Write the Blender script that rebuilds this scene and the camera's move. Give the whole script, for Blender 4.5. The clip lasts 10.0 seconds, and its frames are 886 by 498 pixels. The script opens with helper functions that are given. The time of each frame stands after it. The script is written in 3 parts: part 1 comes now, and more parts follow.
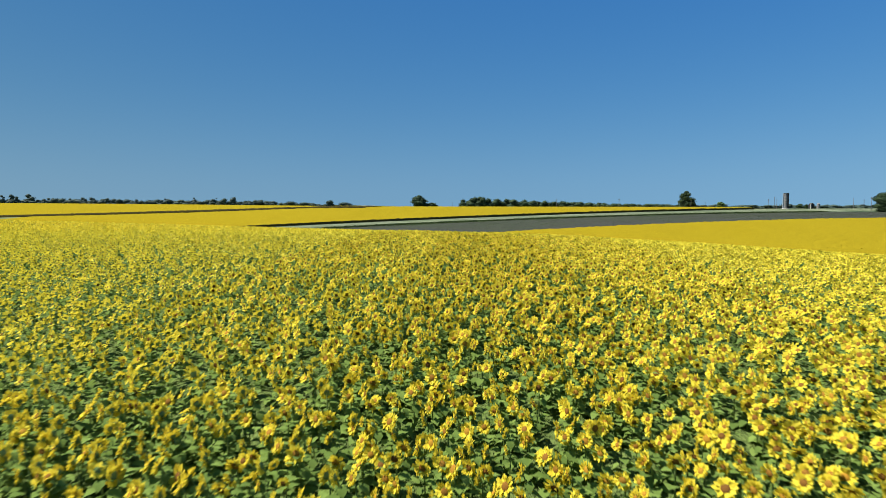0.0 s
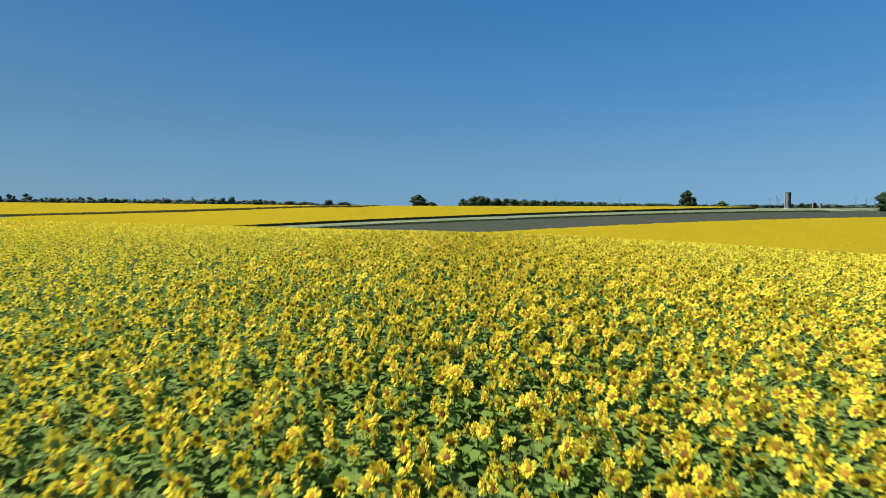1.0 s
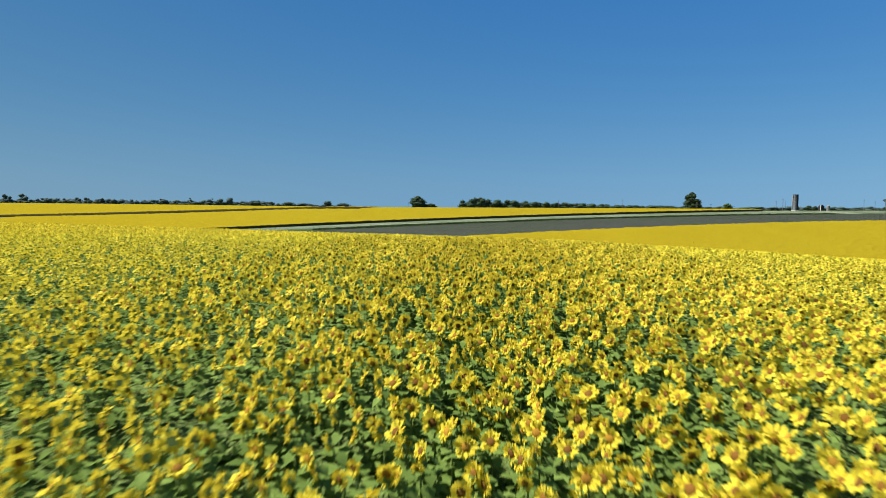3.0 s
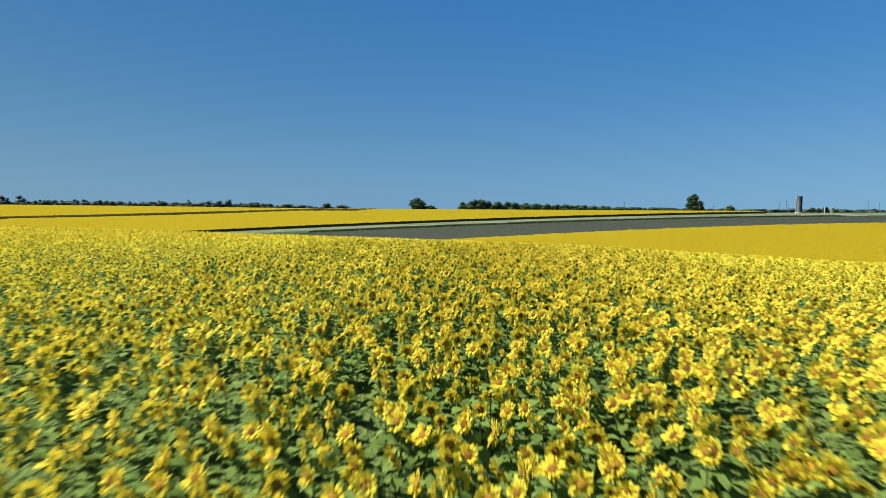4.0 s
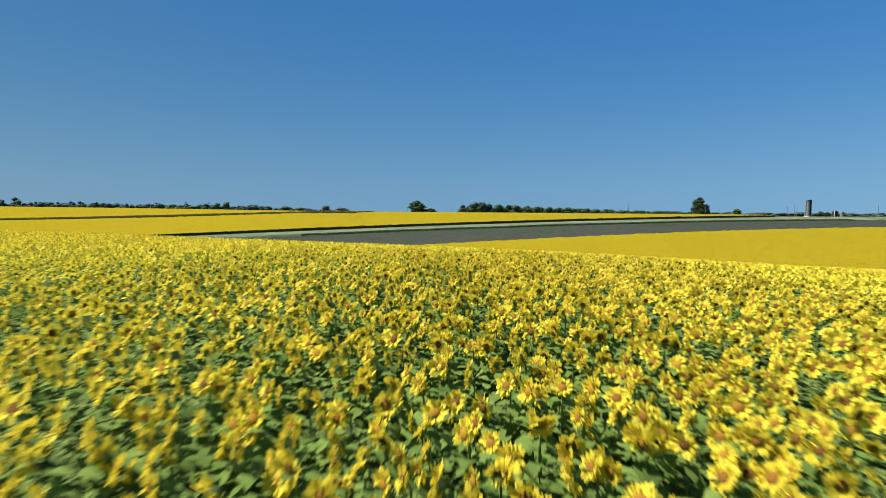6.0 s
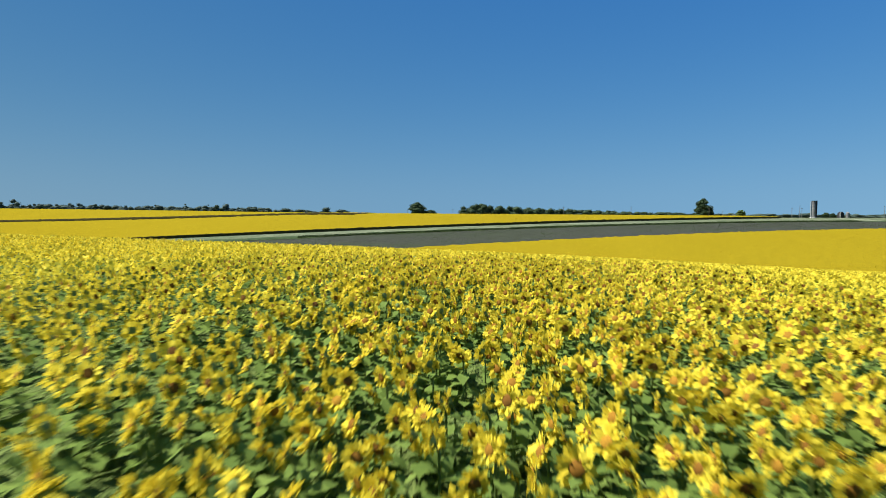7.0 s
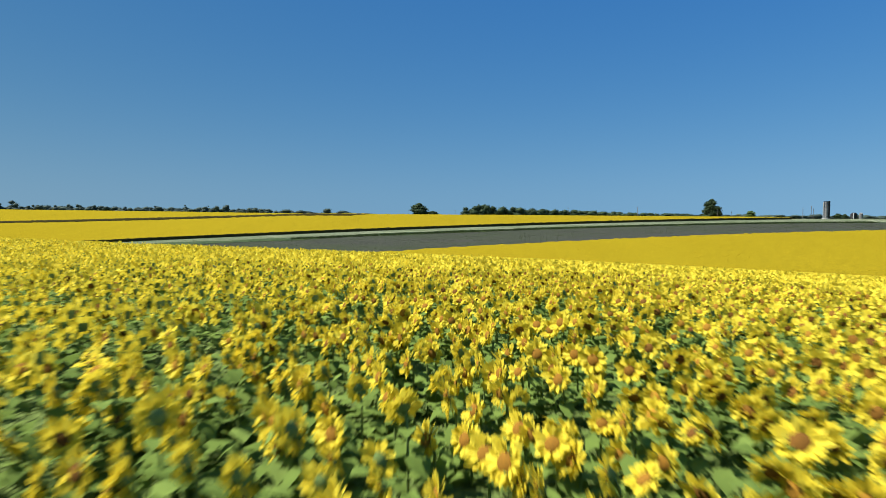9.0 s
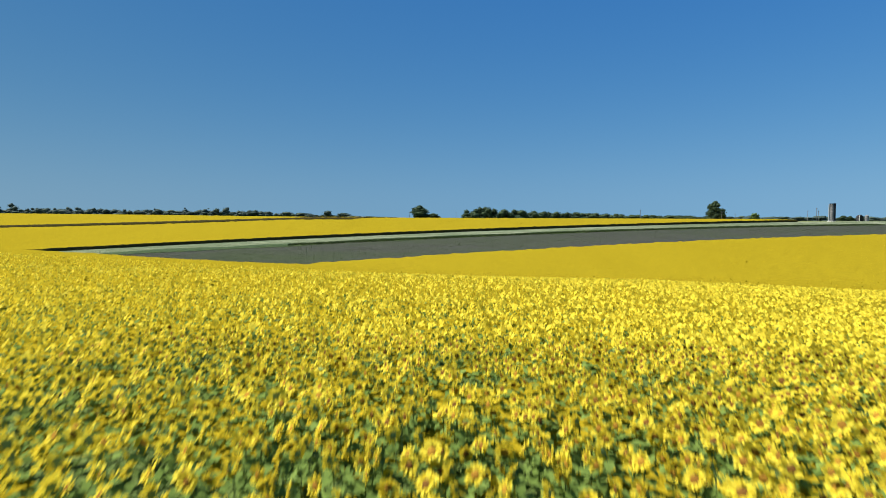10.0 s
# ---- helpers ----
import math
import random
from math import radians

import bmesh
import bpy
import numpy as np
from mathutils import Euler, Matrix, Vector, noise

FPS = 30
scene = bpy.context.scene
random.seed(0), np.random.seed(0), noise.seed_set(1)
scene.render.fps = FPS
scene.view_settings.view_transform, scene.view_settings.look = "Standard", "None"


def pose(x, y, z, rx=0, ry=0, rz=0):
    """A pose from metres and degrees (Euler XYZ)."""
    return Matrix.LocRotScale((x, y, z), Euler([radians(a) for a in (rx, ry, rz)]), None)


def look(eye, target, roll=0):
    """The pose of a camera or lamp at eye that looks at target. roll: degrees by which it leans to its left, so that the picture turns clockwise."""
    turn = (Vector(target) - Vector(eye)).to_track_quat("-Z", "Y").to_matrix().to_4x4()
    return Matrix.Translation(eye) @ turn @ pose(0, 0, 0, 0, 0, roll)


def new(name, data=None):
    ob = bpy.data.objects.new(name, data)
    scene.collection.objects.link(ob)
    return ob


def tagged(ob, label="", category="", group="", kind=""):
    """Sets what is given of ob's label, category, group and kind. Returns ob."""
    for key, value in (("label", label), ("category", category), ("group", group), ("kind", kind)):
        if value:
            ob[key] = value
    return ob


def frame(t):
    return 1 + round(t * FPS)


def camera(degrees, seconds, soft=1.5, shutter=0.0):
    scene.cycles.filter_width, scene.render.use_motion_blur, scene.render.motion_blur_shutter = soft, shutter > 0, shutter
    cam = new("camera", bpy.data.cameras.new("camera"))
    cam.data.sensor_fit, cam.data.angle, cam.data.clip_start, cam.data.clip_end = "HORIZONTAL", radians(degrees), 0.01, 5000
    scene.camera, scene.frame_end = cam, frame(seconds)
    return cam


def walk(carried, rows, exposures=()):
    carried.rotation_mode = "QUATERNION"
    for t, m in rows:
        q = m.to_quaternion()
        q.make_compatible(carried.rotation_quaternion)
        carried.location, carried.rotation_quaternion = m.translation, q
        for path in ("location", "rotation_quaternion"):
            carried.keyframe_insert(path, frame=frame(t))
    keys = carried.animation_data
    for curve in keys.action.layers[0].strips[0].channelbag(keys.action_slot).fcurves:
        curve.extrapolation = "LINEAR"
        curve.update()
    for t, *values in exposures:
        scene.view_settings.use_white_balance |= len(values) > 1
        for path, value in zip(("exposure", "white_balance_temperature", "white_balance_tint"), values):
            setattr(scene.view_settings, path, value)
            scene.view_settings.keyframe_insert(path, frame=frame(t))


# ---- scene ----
cam = camera(73.7, 10.0, soft=0.6, shutter=0.47)
walk(cam, [
    (-0.1, pose(-0.035, -0.392, 4.310, 85.96, 0.02, 0.00)),
    (0, pose(0.000, 0.000, 4.300, 85.95, 0.02, -0.00)),
    (0.5, pose(0.174, 2.003, 4.250, 85.91, 0.05, -0.01)),
    (1, pose(0.338, 4.233, 4.183, 85.90, 0.01, -0.04)),
    (1.5, pose(0.512, 6.673, 4.121, 85.91, -0.03, -0.02)),
    (2, pose(0.727, 9.233, 4.064, 85.96, -0.06, -0.00)),
    (2.5, pose(0.973, 11.997, 4.014, 86.01, -0.12, 0.00)),
    (4, pose(1.759, 20.825, 3.928, 86.27, -0.16, 0.04)),
    (4.5, pose(1.970, 23.760, 3.867, 86.38, -0.15, 0.03)),
    (5, pose(2.176, 26.778, 3.807, 86.49, -0.19, 0.04)),
    (5.5, pose(2.419, 29.854, 3.735, 86.53, -0.29, 0.09)),
    (7, pose(3.252, 39.128, 3.495, 86.75, -0.24, 0.22)),
    (7.5, pose(3.493, 42.119, 3.384, 86.83, -0.24, 0.32)),
    (8, pose(3.736, 45.084, 3.284, 86.87, -0.24, 0.38)),
    (8.5, pose(3.981, 48.004, 3.199, 86.90, -0.25, 0.44)),
    (9, pose(4.218, 50.993, 3.117, 86.89, -0.24, 0.50)),
    (9.3, pose(4.331, 52.754, 3.168, 86.87, -0.21, 0.55)),
    (9.5, pose(4.454, 53.876, 3.450, 86.83, -0.18, 0.57)),
    (9.7, pose(4.523, 54.859, 3.905, 86.85, -0.15, 0.59)),
    (9.9, pose(4.609, 55.824, 4.536, 86.93, -0.12, 0.61)),
    (10, pose(4.656, 56.268, 4.869, 86.98, -0.10, 0.62)),
    (10.1, pose(4.703, 56.712, 5.202, 87.02, -0.06, 0.63)),
]) 

# ---- world, sun, exposure ----
SUN_WAY = Vector((-0.99, 0.06, 0.0)).normalized()   # towards the sun, on the ground
SUN_UP = radians(55)
world = bpy.data.worlds.new("world")
scene.world = world
world.use_nodes = True
wn, wl = world.node_tree.nodes, world.node_tree.links
sky = wn.new("ShaderNodeTexSky")
sky.sky_type, sky.sun_disc = "NISHITA", False
sky.sun_elevation, sky.sun_rotation = SUN_UP, math.atan2(SUN_WAY.x, SUN_WAY.y)
sky.altitude, sky.air_density, sky.dust_density, sky.ozone_density = 300, 0.7, 0.0, 1.5
at_ = wn.new("ShaderNodeTexCoord")             # clear air: little brightening low over the land
way_, lift_ = wn.new("ShaderNodeSeparateXYZ"), wn.new("ShaderNodeCombineXYZ")
wl.new(at_.outputs["Generated"], way_.inputs[0])


def world_math(kind, a, b):
    m = wn.new("ShaderNodeMath")
    m.operation = kind
    for sock, v in zip(m.inputs, (a, b)):
        if isinstance(v, (int, float)):
            sock.default_value = v
        else:
            wl.new(v, sock)
    return m.outputs[0]


wl.new(way_.outputs[0], lift_.inputs[0])
wl.new(way_.outputs[1], lift_.inputs[1])
up2 = world_math("MULTIPLY", way_.outputs[2], way_.outputs[2])
level_ = world_math("SQRT", world_math("MAXIMUM", world_math("SUBTRACT", 1.0, up2), 0.0), 0.0)
cap_ = world_math("ADD", world_math("MULTIPLY", level_, 0.40), 0.02)              # and even overhead
wl.new(world_math("MINIMUM", world_math("SQRT", world_math("ADD", up2, 0.010), 0.0), cap_), lift_.inputs[2])
wl.new(lift_.outputs[0], sky.inputs[0])
paler = world_math("ADD", world_math("MULTIPLY", way_.outputs[0], 0.22), 1.0)     # a little paler away from the sun
apart = wn.new("ShaderNodeSeparateColor")      # a deep blue, very even sky
whole = wn.new("ShaderNodeCombineColor")
wl.new(sky.outputs[0], apart.inputs[0])
for k, (power, gain) in enumerate(((1.35, 0.256), (0.73, 0.764), (0.27, 2.13))):
    wl.new(world_math("MULTIPLY", world_math("MULTIPLY", world_math("POWER", apart.outputs[k], power), gain), paler), whole.inputs[k])
wl.new(whole.outputs[0], wn["Background"].inputs[0])
wn["Background"].inputs[1].default_value = 0.0765
sun = new("sun", bpy.data.lights.new("sun", "SUN"))
sun.data.energy, sun.data.angle, sun.data.color = 5.0, radians(0.53), (1.0, 0.97, 0.91)
sun.matrix_world = look((0, 0, 200), (-SUN_WAY.x * 100 * math.cos(SUN_UP), -SUN_WAY.y * 100 * math.cos(SUN_UP), 200 - 100 * math.sin(SUN_UP)))
scene.view_settings.exposure = 1.03

# ---- lie of the land ----
NK = np.array([-56, 0, 28, 56, 77, 105, 122.5, 140, 175, 210.0])        # across the near hill
NA = np.array([-7.12, -1.9, -0.29, 0.12, -0.48, -1.76, -2.99, -4.9, -6.9, -13.59])
NB = np.array([3.53, 2.16, -0.54, -1.83, -3.07, -4.01, -4.76, -2.9, -5.79, -10.92])
NQ = np.array([0.33, -1.41, -3.21, -4.44, -3.65, -1.68, -0.7, -0.96, -0.35, -0.3])


def spline(s, v, k):
    m = np.empty(len(k))
    m[1:-1] = (v[2:] - v[:-2]) / (k[2:] - k[:-2])
    m[0], m[-1] = (v[1] - v[0]) / (k[1] - k[0]), (v[-1] - v[-2]) / (k[-1] - k[-2])
    c = np.clip(s, k[0], k[-1])
    i = np.clip(np.searchsorted(k, c, side="right") - 1, 0, len(k) - 2)
    h = k[i + 1] - k[i]
    t = (c - k[i]) / h
    out = v[i] * (1 + 2 * t) * (1 - t) ** 2 + h * m[i] * t * (1 - t) ** 2
    out += v[i + 1] * t * t * (3 - 2 * t) + h * m[i + 1] * t * t * (t - 1)
    return out + np.where(s < c, m[0] * np.maximum(s - c, -60), 0.0)


def edge_one(x):      # far side of the near field
    return 263.3 + 0.298 * x


def edge_pale(x):     # bare strip meets pale grass
    return 323.0 + 0.47 * x


def edge_two(x):      # front of the middle field
    return 376.8 + 0.391 * x


def edge_three(x):    # front of the back field
    return 462.0 - 0.117 * x


def brow(x):          # where the far slope levels out
    a, b = edge_three(x), edge_two(x) + 88.0
    return (a + b + np.sqrt((a - b) ** 2 + 900.0)) / 2


def far_land(x, y):
    """The far slope, by its height along the field edges that cross it."""
    k = x / 70.0
    a, b, c = np.clip(k, -1.0, 3.7), np.clip(k, -2.0, 4.3), np.clip(k, -2.8, 5.2)
    one = -9.2 + 3.397 * a - 0.455 * a * a
    two = -4.286 + 2.173 * b - 0.252 * b * b
    three = -3.323 + 2.339 * c - 0.216 * c * c
    d = np.clip(k, -7.5, 6.0)
    left, right = 6.67 + 2.583 * d + 0.0994 * d * d, 3.2 - 0.15 * d
    four = (left + right - np.sqrt((left - right) ** 2 + 0.5)) / 2
    back = 1.3 + 3.0 / (1 + np.exp(np.clip(x + 90, -900, 900) / 40)) + np.maximum(-x - 180, 0) * 0.008
    e1, e2, e3, e4 = edge_one(x), edge_pale(x), edge_two(x), brow(x)
    e2 = np.maximum(e2, e1 + 14)
    e3 = np.maximum(e3, e2 + 14)
    e4 = np.maximum(e4, e3 + 30)
    e5 = np.maximum(600.0, e4 + 55)
    Y = np.stack([e1 - 300, e1 - 110, e1, e2, e3, e4, e5, e5 + 500])
    Z = np.stack([one - 15, one - 9, one, two, three, four, back, np.minimum(back, 4.0)])
    h = np.diff(Y, axis=0)
    g = np.diff(Z, axis=0) / h
    m = np.zeros_like(Z)
    same = g[:-1] * g[1:] > 0
    m[1:-1] = np.where(same, 2 * g[:-1] * g[1:] / np.where(same, g[:-1] + g[1:], 1.0), 0.0)
    out = np.where(y < Y[0], Z[0], Z[-1])
    for i in range(len(Y) - 1):
        t = np.clip((y - Y[i]) / h[i], 0, 1)
        v = Z[i] * (1 + 2 * t) * (1 - t) ** 2 + h[i] * m[i] * t * (1 - t) ** 2 + Z[i + 1] * t * t * (3 - 2 * t) + h[i] * m[i + 1] * t * t * (t - 1)
        out = np.where((y >= Y[i]) & (y < Y[i + 1]), v, out)
    return out


def land(x, y):
    """Height of the ground: the near hill or the far slope, whichever lies higher, with a smooth dip between."""
    x, y = np.broadcast_arrays(np.asarray(x, float), np.asarray(y, float))
    s = y - 0.4 * x
    xn = 1.6 * np.tanh(x / 112)
    near = spline(s, NA, NK) + spline(s, NB, NK) * xn + spline(s, NQ, NK) * xn ** 2
    near = near - np.maximum(s - 210, 0) * 0.3
    far = far_land(x, y)
    m = np.maximum(near, far)
    return m + 0.56 * np.log(np.exp((near - m) / 0.56) + np.exp((far - m) / 0.56))


def back_two(x):
    return np.where(x < -60, edge_three(x) - 24.0, np.minimum(edge_three(x) - 24.0 + (x + 60) * 3, brow(x) + 14.0))


# ---- materials ----
def material(name):
    m = bpy.data.materials.new(name)
    m.use_nodes = True
    return m, m.node_tree.nodes, m.node_tree.links, m.node_tree.nodes["Principled BSDF"]


def mix(nodes, links, fac, a, b):
    n = nodes.new("ShaderNodeMix")
    n.data_type = "RGBA"
    for sock, v in ((n.inputs[0], fac), (n.inputs[6], a), (n.inputs[7], b)):
        if isinstance(v, (int, float)):
            sock.default_value = v
        elif isinstance(v, tuple):
            sock.default_value = (*v, 1)
        else:
            links.new(v, sock)
    return n.outputs[2]


def noise_tex(nodes, links, scale, detail=4.0, stretch=None):
    tc = nodes.new("ShaderNodeNewGeometry")
    n = nodes.new("ShaderNodeTexNoise")
    n.inputs["Scale"].default_value, n.inputs["Detail"].default_value = scale, detail
    if stretch:
        mp = nodes.new("ShaderNodeMapping")
        mp.inputs["Scale"].default_value = stretch
        links.new(tc.outputs["Position"], mp.inputs[0])
        links.new(mp.outputs[0], n.inputs["Vector"])
    else:
        links.new(tc.outputs["Position"], n.inputs["Vector"])
    return n.outputs[0]


def ramp(nodes, links, fac, *stops):
    r = nodes.new("ShaderNodeValToRGB")
    el = r.color_ramp.elements
    while len(el) < len(stops):
        el.new(0.5)
    for e, (p, c) in zip(el, stops):
        e.position, e.color = p, (*c, 1)
    links.new(fac, r.inputs[0])
    return r.outputs[0]


def bump(nodes, links, bsdf, height, strength, distance):
    b = nodes.new("ShaderNodeBump")
    b.inputs["Strength"].default_value, b.inputs["Distance"].default_value = strength, distance
    links.new(height, b.inputs["Height"])
    links.new(b.outputs[0], bsdf.inputs["Normal"])


def foliage(name, stops, rough, clear, spot=9.0, gloss=0.08):
    """Thin plant tissue: reflects and lets light through."""
    m, n, l, b = material(name)
    col = ramp(n, l, n.new("ShaderNodeNewGeometry").outputs["Random Per Island"], *stops)
    dim = noise_tex(n, l, spot, 3.0)
    col = mix(n, l, ramp(n, l, dim, (0.35, (0, 0, 0)), (0.75, (0.5, 0.5, 0.5))), col, stops[0][1])
    l.new(col, b.inputs["Base Color"])
    b.inputs["Roughness"].default_value = rough
    b.inputs["Specular IOR Level"].default_value = gloss
    tr = n.new("ShaderNodeBsdfTranslucent")
    l.new(col, tr.inputs[0])
    mx = n.new("ShaderNodeMixShader")
    mx.inputs[0].default_value = clear
    l.new(b.outputs[0], mx.inputs[1])
    l.new(tr.outputs[0], mx.inputs[2])
    l.new(mx.outputs[0], n["Material Output"].inputs[0])
    return m


PETAL = ((0.0, (0.650, 0.508, 0.034)), (0.5, (0.698, 0.576, 0.046)), (1.0, (0.735, 0.630, 0.066)))
LEAF = ((0.0, (0.105, 0.160, 0.036)), (0.5, (0.149, 0.220, 0.047)), (1.0, (0.210, 0.292, 0.068)))
petal_mat = foliage("petal", PETAL, 0.7, 0.35)
leaf_mat = foliage("leaf", LEAF, 0.7, 0.38, gloss=0.03)
stem_mat = foliage("stem", ((0.0, (0.13, 0.19, 0.05)), (1.0, (0.22, 0.29, 0.09))), 0.6, 0.15)
disc_mat = foliage("disc", ((0.0, (0.11, 0.050, 0.012)), (0.5, (0.22, 0.105, 0.015)), (1.0, (0.38, 0.205, 0.020))), 0.9, 0.0, 60)
PLANT = [petal_mat, disc_mat, leaf_mat, stem_mat]
# heads close together, seen far off; leaves and shaded gaps put into the colour
cluster_mat = foliage("flower_clusters", ((0.0, (0.36, 0.27, 0.012)), (0.5, (0.42, 0.325, 0.018)), (1.0, (0.48, 0.38, 0.024))), 0.8, 0.5, 2.0)

soil_mat, n_, l_, b_ = material("soil")
l_.new(ramp(n_, l_, noise_tex(n_, l_, 1.7, 8), (0.3, (0.045, 0.034, 0.024)), (0.7, (0.12, 0.092, 0.062))), b_.inputs["Base Color"])
b_.inputs["Specular IOR Level"].default_value = 0.02
b_.inputs["Roughness"].default_value = 0.95
bump(n_, l_, b_, noise_tex(n_, l_, 9, 6), 0.8, 0.05)

# land seen beyond the fields: rough grass
meadow_mat, n_, l_, b_ = material("meadow")
c_ = ramp(n_, l_, noise_tex(n_, l_, 0.02, 6), (0.35, (0.085, 0.11, 0.045)), (0.65, (0.16, 0.17, 0.075)))
l_.new(c_, b_.inputs["Base Color"])
b_.inputs["Specular IOR Level"].default_value = 0.02
b_.inputs["Roughness"].default_value = 0.95

bare_mat, n_, l_, b_ = material("bare_strip")
c_ = ramp(n_, l_, noise_tex(n_, l_, 0.9, 6), (0.3, (0.029, 0.032, 0.025)), (0.5, (0.042, 0.045, 0.036)), (0.72, (0.062, 0.063, 0.050)))
c_ = mix(n_, l_, ramp(n_, l_, noise_tex(n_, l_, 0.05, 5, (0.35, 1, 1)), (0.45, (0, 0, 0)), (0.7, (0.55, 0.55, 0.55))), c_, (0.036, 0.052, 0.020))
l_.new(c_, b_.inputs["Base Color"])
b_.inputs["Specular IOR Level"].default_value = 0.02
b_.inputs["Roughness"].default_value = 0.95
bump(n_, l_, b_, noise_tex(n_, l_, 2.5, 5), 1.0, 0.25)

pale_mat, n_, l_, b_ = material("pale_grass")
c_ = ramp(n_, l_, noise_tex(n_, l_, 0.6, 6), (0.3, (0.075, 0.098, 0.054)), (0.7, (0.165, 0.186, 0.116)))
c_ = mix(n_, l_, ramp(n_, l_, noise_tex(n_, l_, 0.035, 5, (0.4, 1, 1)), (0.42, (0, 0, 0)), (0.68, (0.8, 0.8, 0.8))), c_, (0.060, 0.088, 0.036))
l_.new(c_, b_.inputs["Base Color"])
c_ = mix(n_, l_, ramp(n_, l_, noise_tex(n_, l_, 0.22, 6, (0.10, 1, 1)), (0.50, (0, 0, 0)), (0.62, (0.7, 0.7, 0.7))), c_, (0.24, 0.25, 0.17))
l_.new(c_, b_.inputs["Base Color"])
b_.inputs["Specular IOR Level"].default_value = 0.02
b_.inputs["Roughness"].default_value = 0.95
bump(n_, l_, b_, noise_tex(n_, l_, 2.0, 5), 1.0, 0.3)

weed_mat, n_, l_, b_ = material("weeds")
l_.new(ramp(n_, l_, noise_tex(n_, l_, 0.5, 6), (0.35, (0.020, 0.034, 0.010)), (0.65, (0.058, 0.080, 0.026))), b_.inputs["Base Color"])
b_.inputs["Specular IOR Level"].default_value = 0.02
dry_mat, n_, l_, b_ = material("dry_margin")
l_.new(ramp(n_, l_, noise_tex(n_, l_, 0.8, 6), (0.35, (0.085, 0.055, 0.028)), (0.65, (0.20, 0.13, 0.06))), b_.inputs["Base Color"])
b_.inputs["Specular IOR Level"].default_value = 0.02

# closed crowns of the field, seen far off; self-shadow averaged into the colour
crown_mat, n_, l_, b_ = material("field_crowns")
sp_ = ramp(n_, l_, noise_tex(n_, l_, 2.6, 3), (0.24, (0.100, 0.092, 0.011)), (0.40, (0.215, 0.160, 0.008)), (0.75, (0.278, 0.210, 0.012)))
l_.new(mix(n_, l_, ramp(n_, l_, noise_tex(n_, l_, 0.06, 4, (1, 0.3, 1)), (0.4, (0, 0, 0)), (0.75, (0.30, 0.30, 0.30))), sp_, (0.198, 0.145, 0.007)), b_.inputs["Base Color"])
b_.inputs["Roughness"].default_value = 0.9
b_.inputs["Specular IOR Level"].default_value = 0.0
bump(n_, l_, b_, noise_tex(n_, l_, 2.6, 3), 1.0, 0.3)

# sides of the crop sheets: shade among the stalks is put into the colour
shaded_stalk_mat, n_, l_, b_ = material("shaded_field_side")
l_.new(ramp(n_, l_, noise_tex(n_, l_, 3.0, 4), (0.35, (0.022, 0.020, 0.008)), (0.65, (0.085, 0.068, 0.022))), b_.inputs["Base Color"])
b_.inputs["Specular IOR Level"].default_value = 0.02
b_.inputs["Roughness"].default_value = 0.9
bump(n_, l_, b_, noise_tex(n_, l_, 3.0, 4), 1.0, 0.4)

side_mat, n_, l_, b_ = material("mixed_crowns")
l_.new(ramp(n_, l_, noise_tex(n_, l_, 4.5, 3), (0.40, (0.055, 0.085, 0.016)), (0.54, (0.095, 0.125, 0.022)), (0.64, (0.26, 0.21, 0.018))), b_.inputs["Base Color"])
b_.inputs["Specular IOR Level"].default_value = 0.02
b_.inputs["Roughness"].default_value = 0.9
bump(n_, l_, b_, noise_tex(n_, l_, 4.5, 3), 1.0, 0.3)

under_mat, n_, l_, b_ = material("lower_leaves")
l_.new(ramp(n_, l_, noise_tex(n_, l_, 7.0, 3), (0.36, (0.060, 0.086, 0.024)), (0.50, (0.090, 0.124, 0.034)), (0.7, (0.125, 0.165, 0.046))), b_.inputs["Base Color"])
b_.inputs["Specular IOR Level"].default_value = 0.02
b_.inputs["Roughness"].default_value = 0.8
bump(n_, l_, b_, noise_tex(n_, l_, 7.0, 3), 1.0, 0.3)

bark_mat, n_, l_, b_ = material("bark")
l_.new(ramp(n_, l_, noise_tex(n_, l_, 3, 5), (0.3, (0.05, 0.04, 0.03)), (0.7, (0.13, 0.10, 0.08))), b_.inputs["Base Color"])
b_.inputs["Roughness"].default_value = 0.95
tree_mat = foliage("tree_leaf", ((0.0, (0.028, 0.046, 0.022)), (0.5, (0.040, 0.064, 0.030)), (1.0, (0.058, 0.088, 0.038))), 0.7, 0.12, 0.5)
# haze over the horizon trees is put into these paler, bluer leaf colours
hazed_tree_mat = foliage("hazed_tree_leaf", ((0.0, (0.042, 0.062, 0.050)), (0.5, (0.054, 0.078, 0.060)), (1.0, (0.068, 0.096, 0.070))), 0.7, 0.12, 0.5)
light_tree_mat = foliage("pale_tree_leaf", ((0.0, (0.05, 0.085, 0.03)), (0.5, (0.095, 0.15, 0.045)), (1.0, (0.14, 0.20, 0.065))), 0.6, 0.2, 0.5)


def plain(name, dark, light, scale, rough, metal=0.0):
    m, n, l, b = material(name)
    l.new(ramp(n, l, noise_tex(n, l, scale, 6), (0.35, dark), (0.65, light)), b.inputs["Base Color"])
    b.inputs["Roughness"].default_value, b.inputs["Metallic"].default_value = rough, metal
    b.inputs["Specular IOR Level"].default_value = 0.15
    bump(n, l, b, noise_tex(n, l, scale * 6, 4), 0.3, 0.02)
    return m


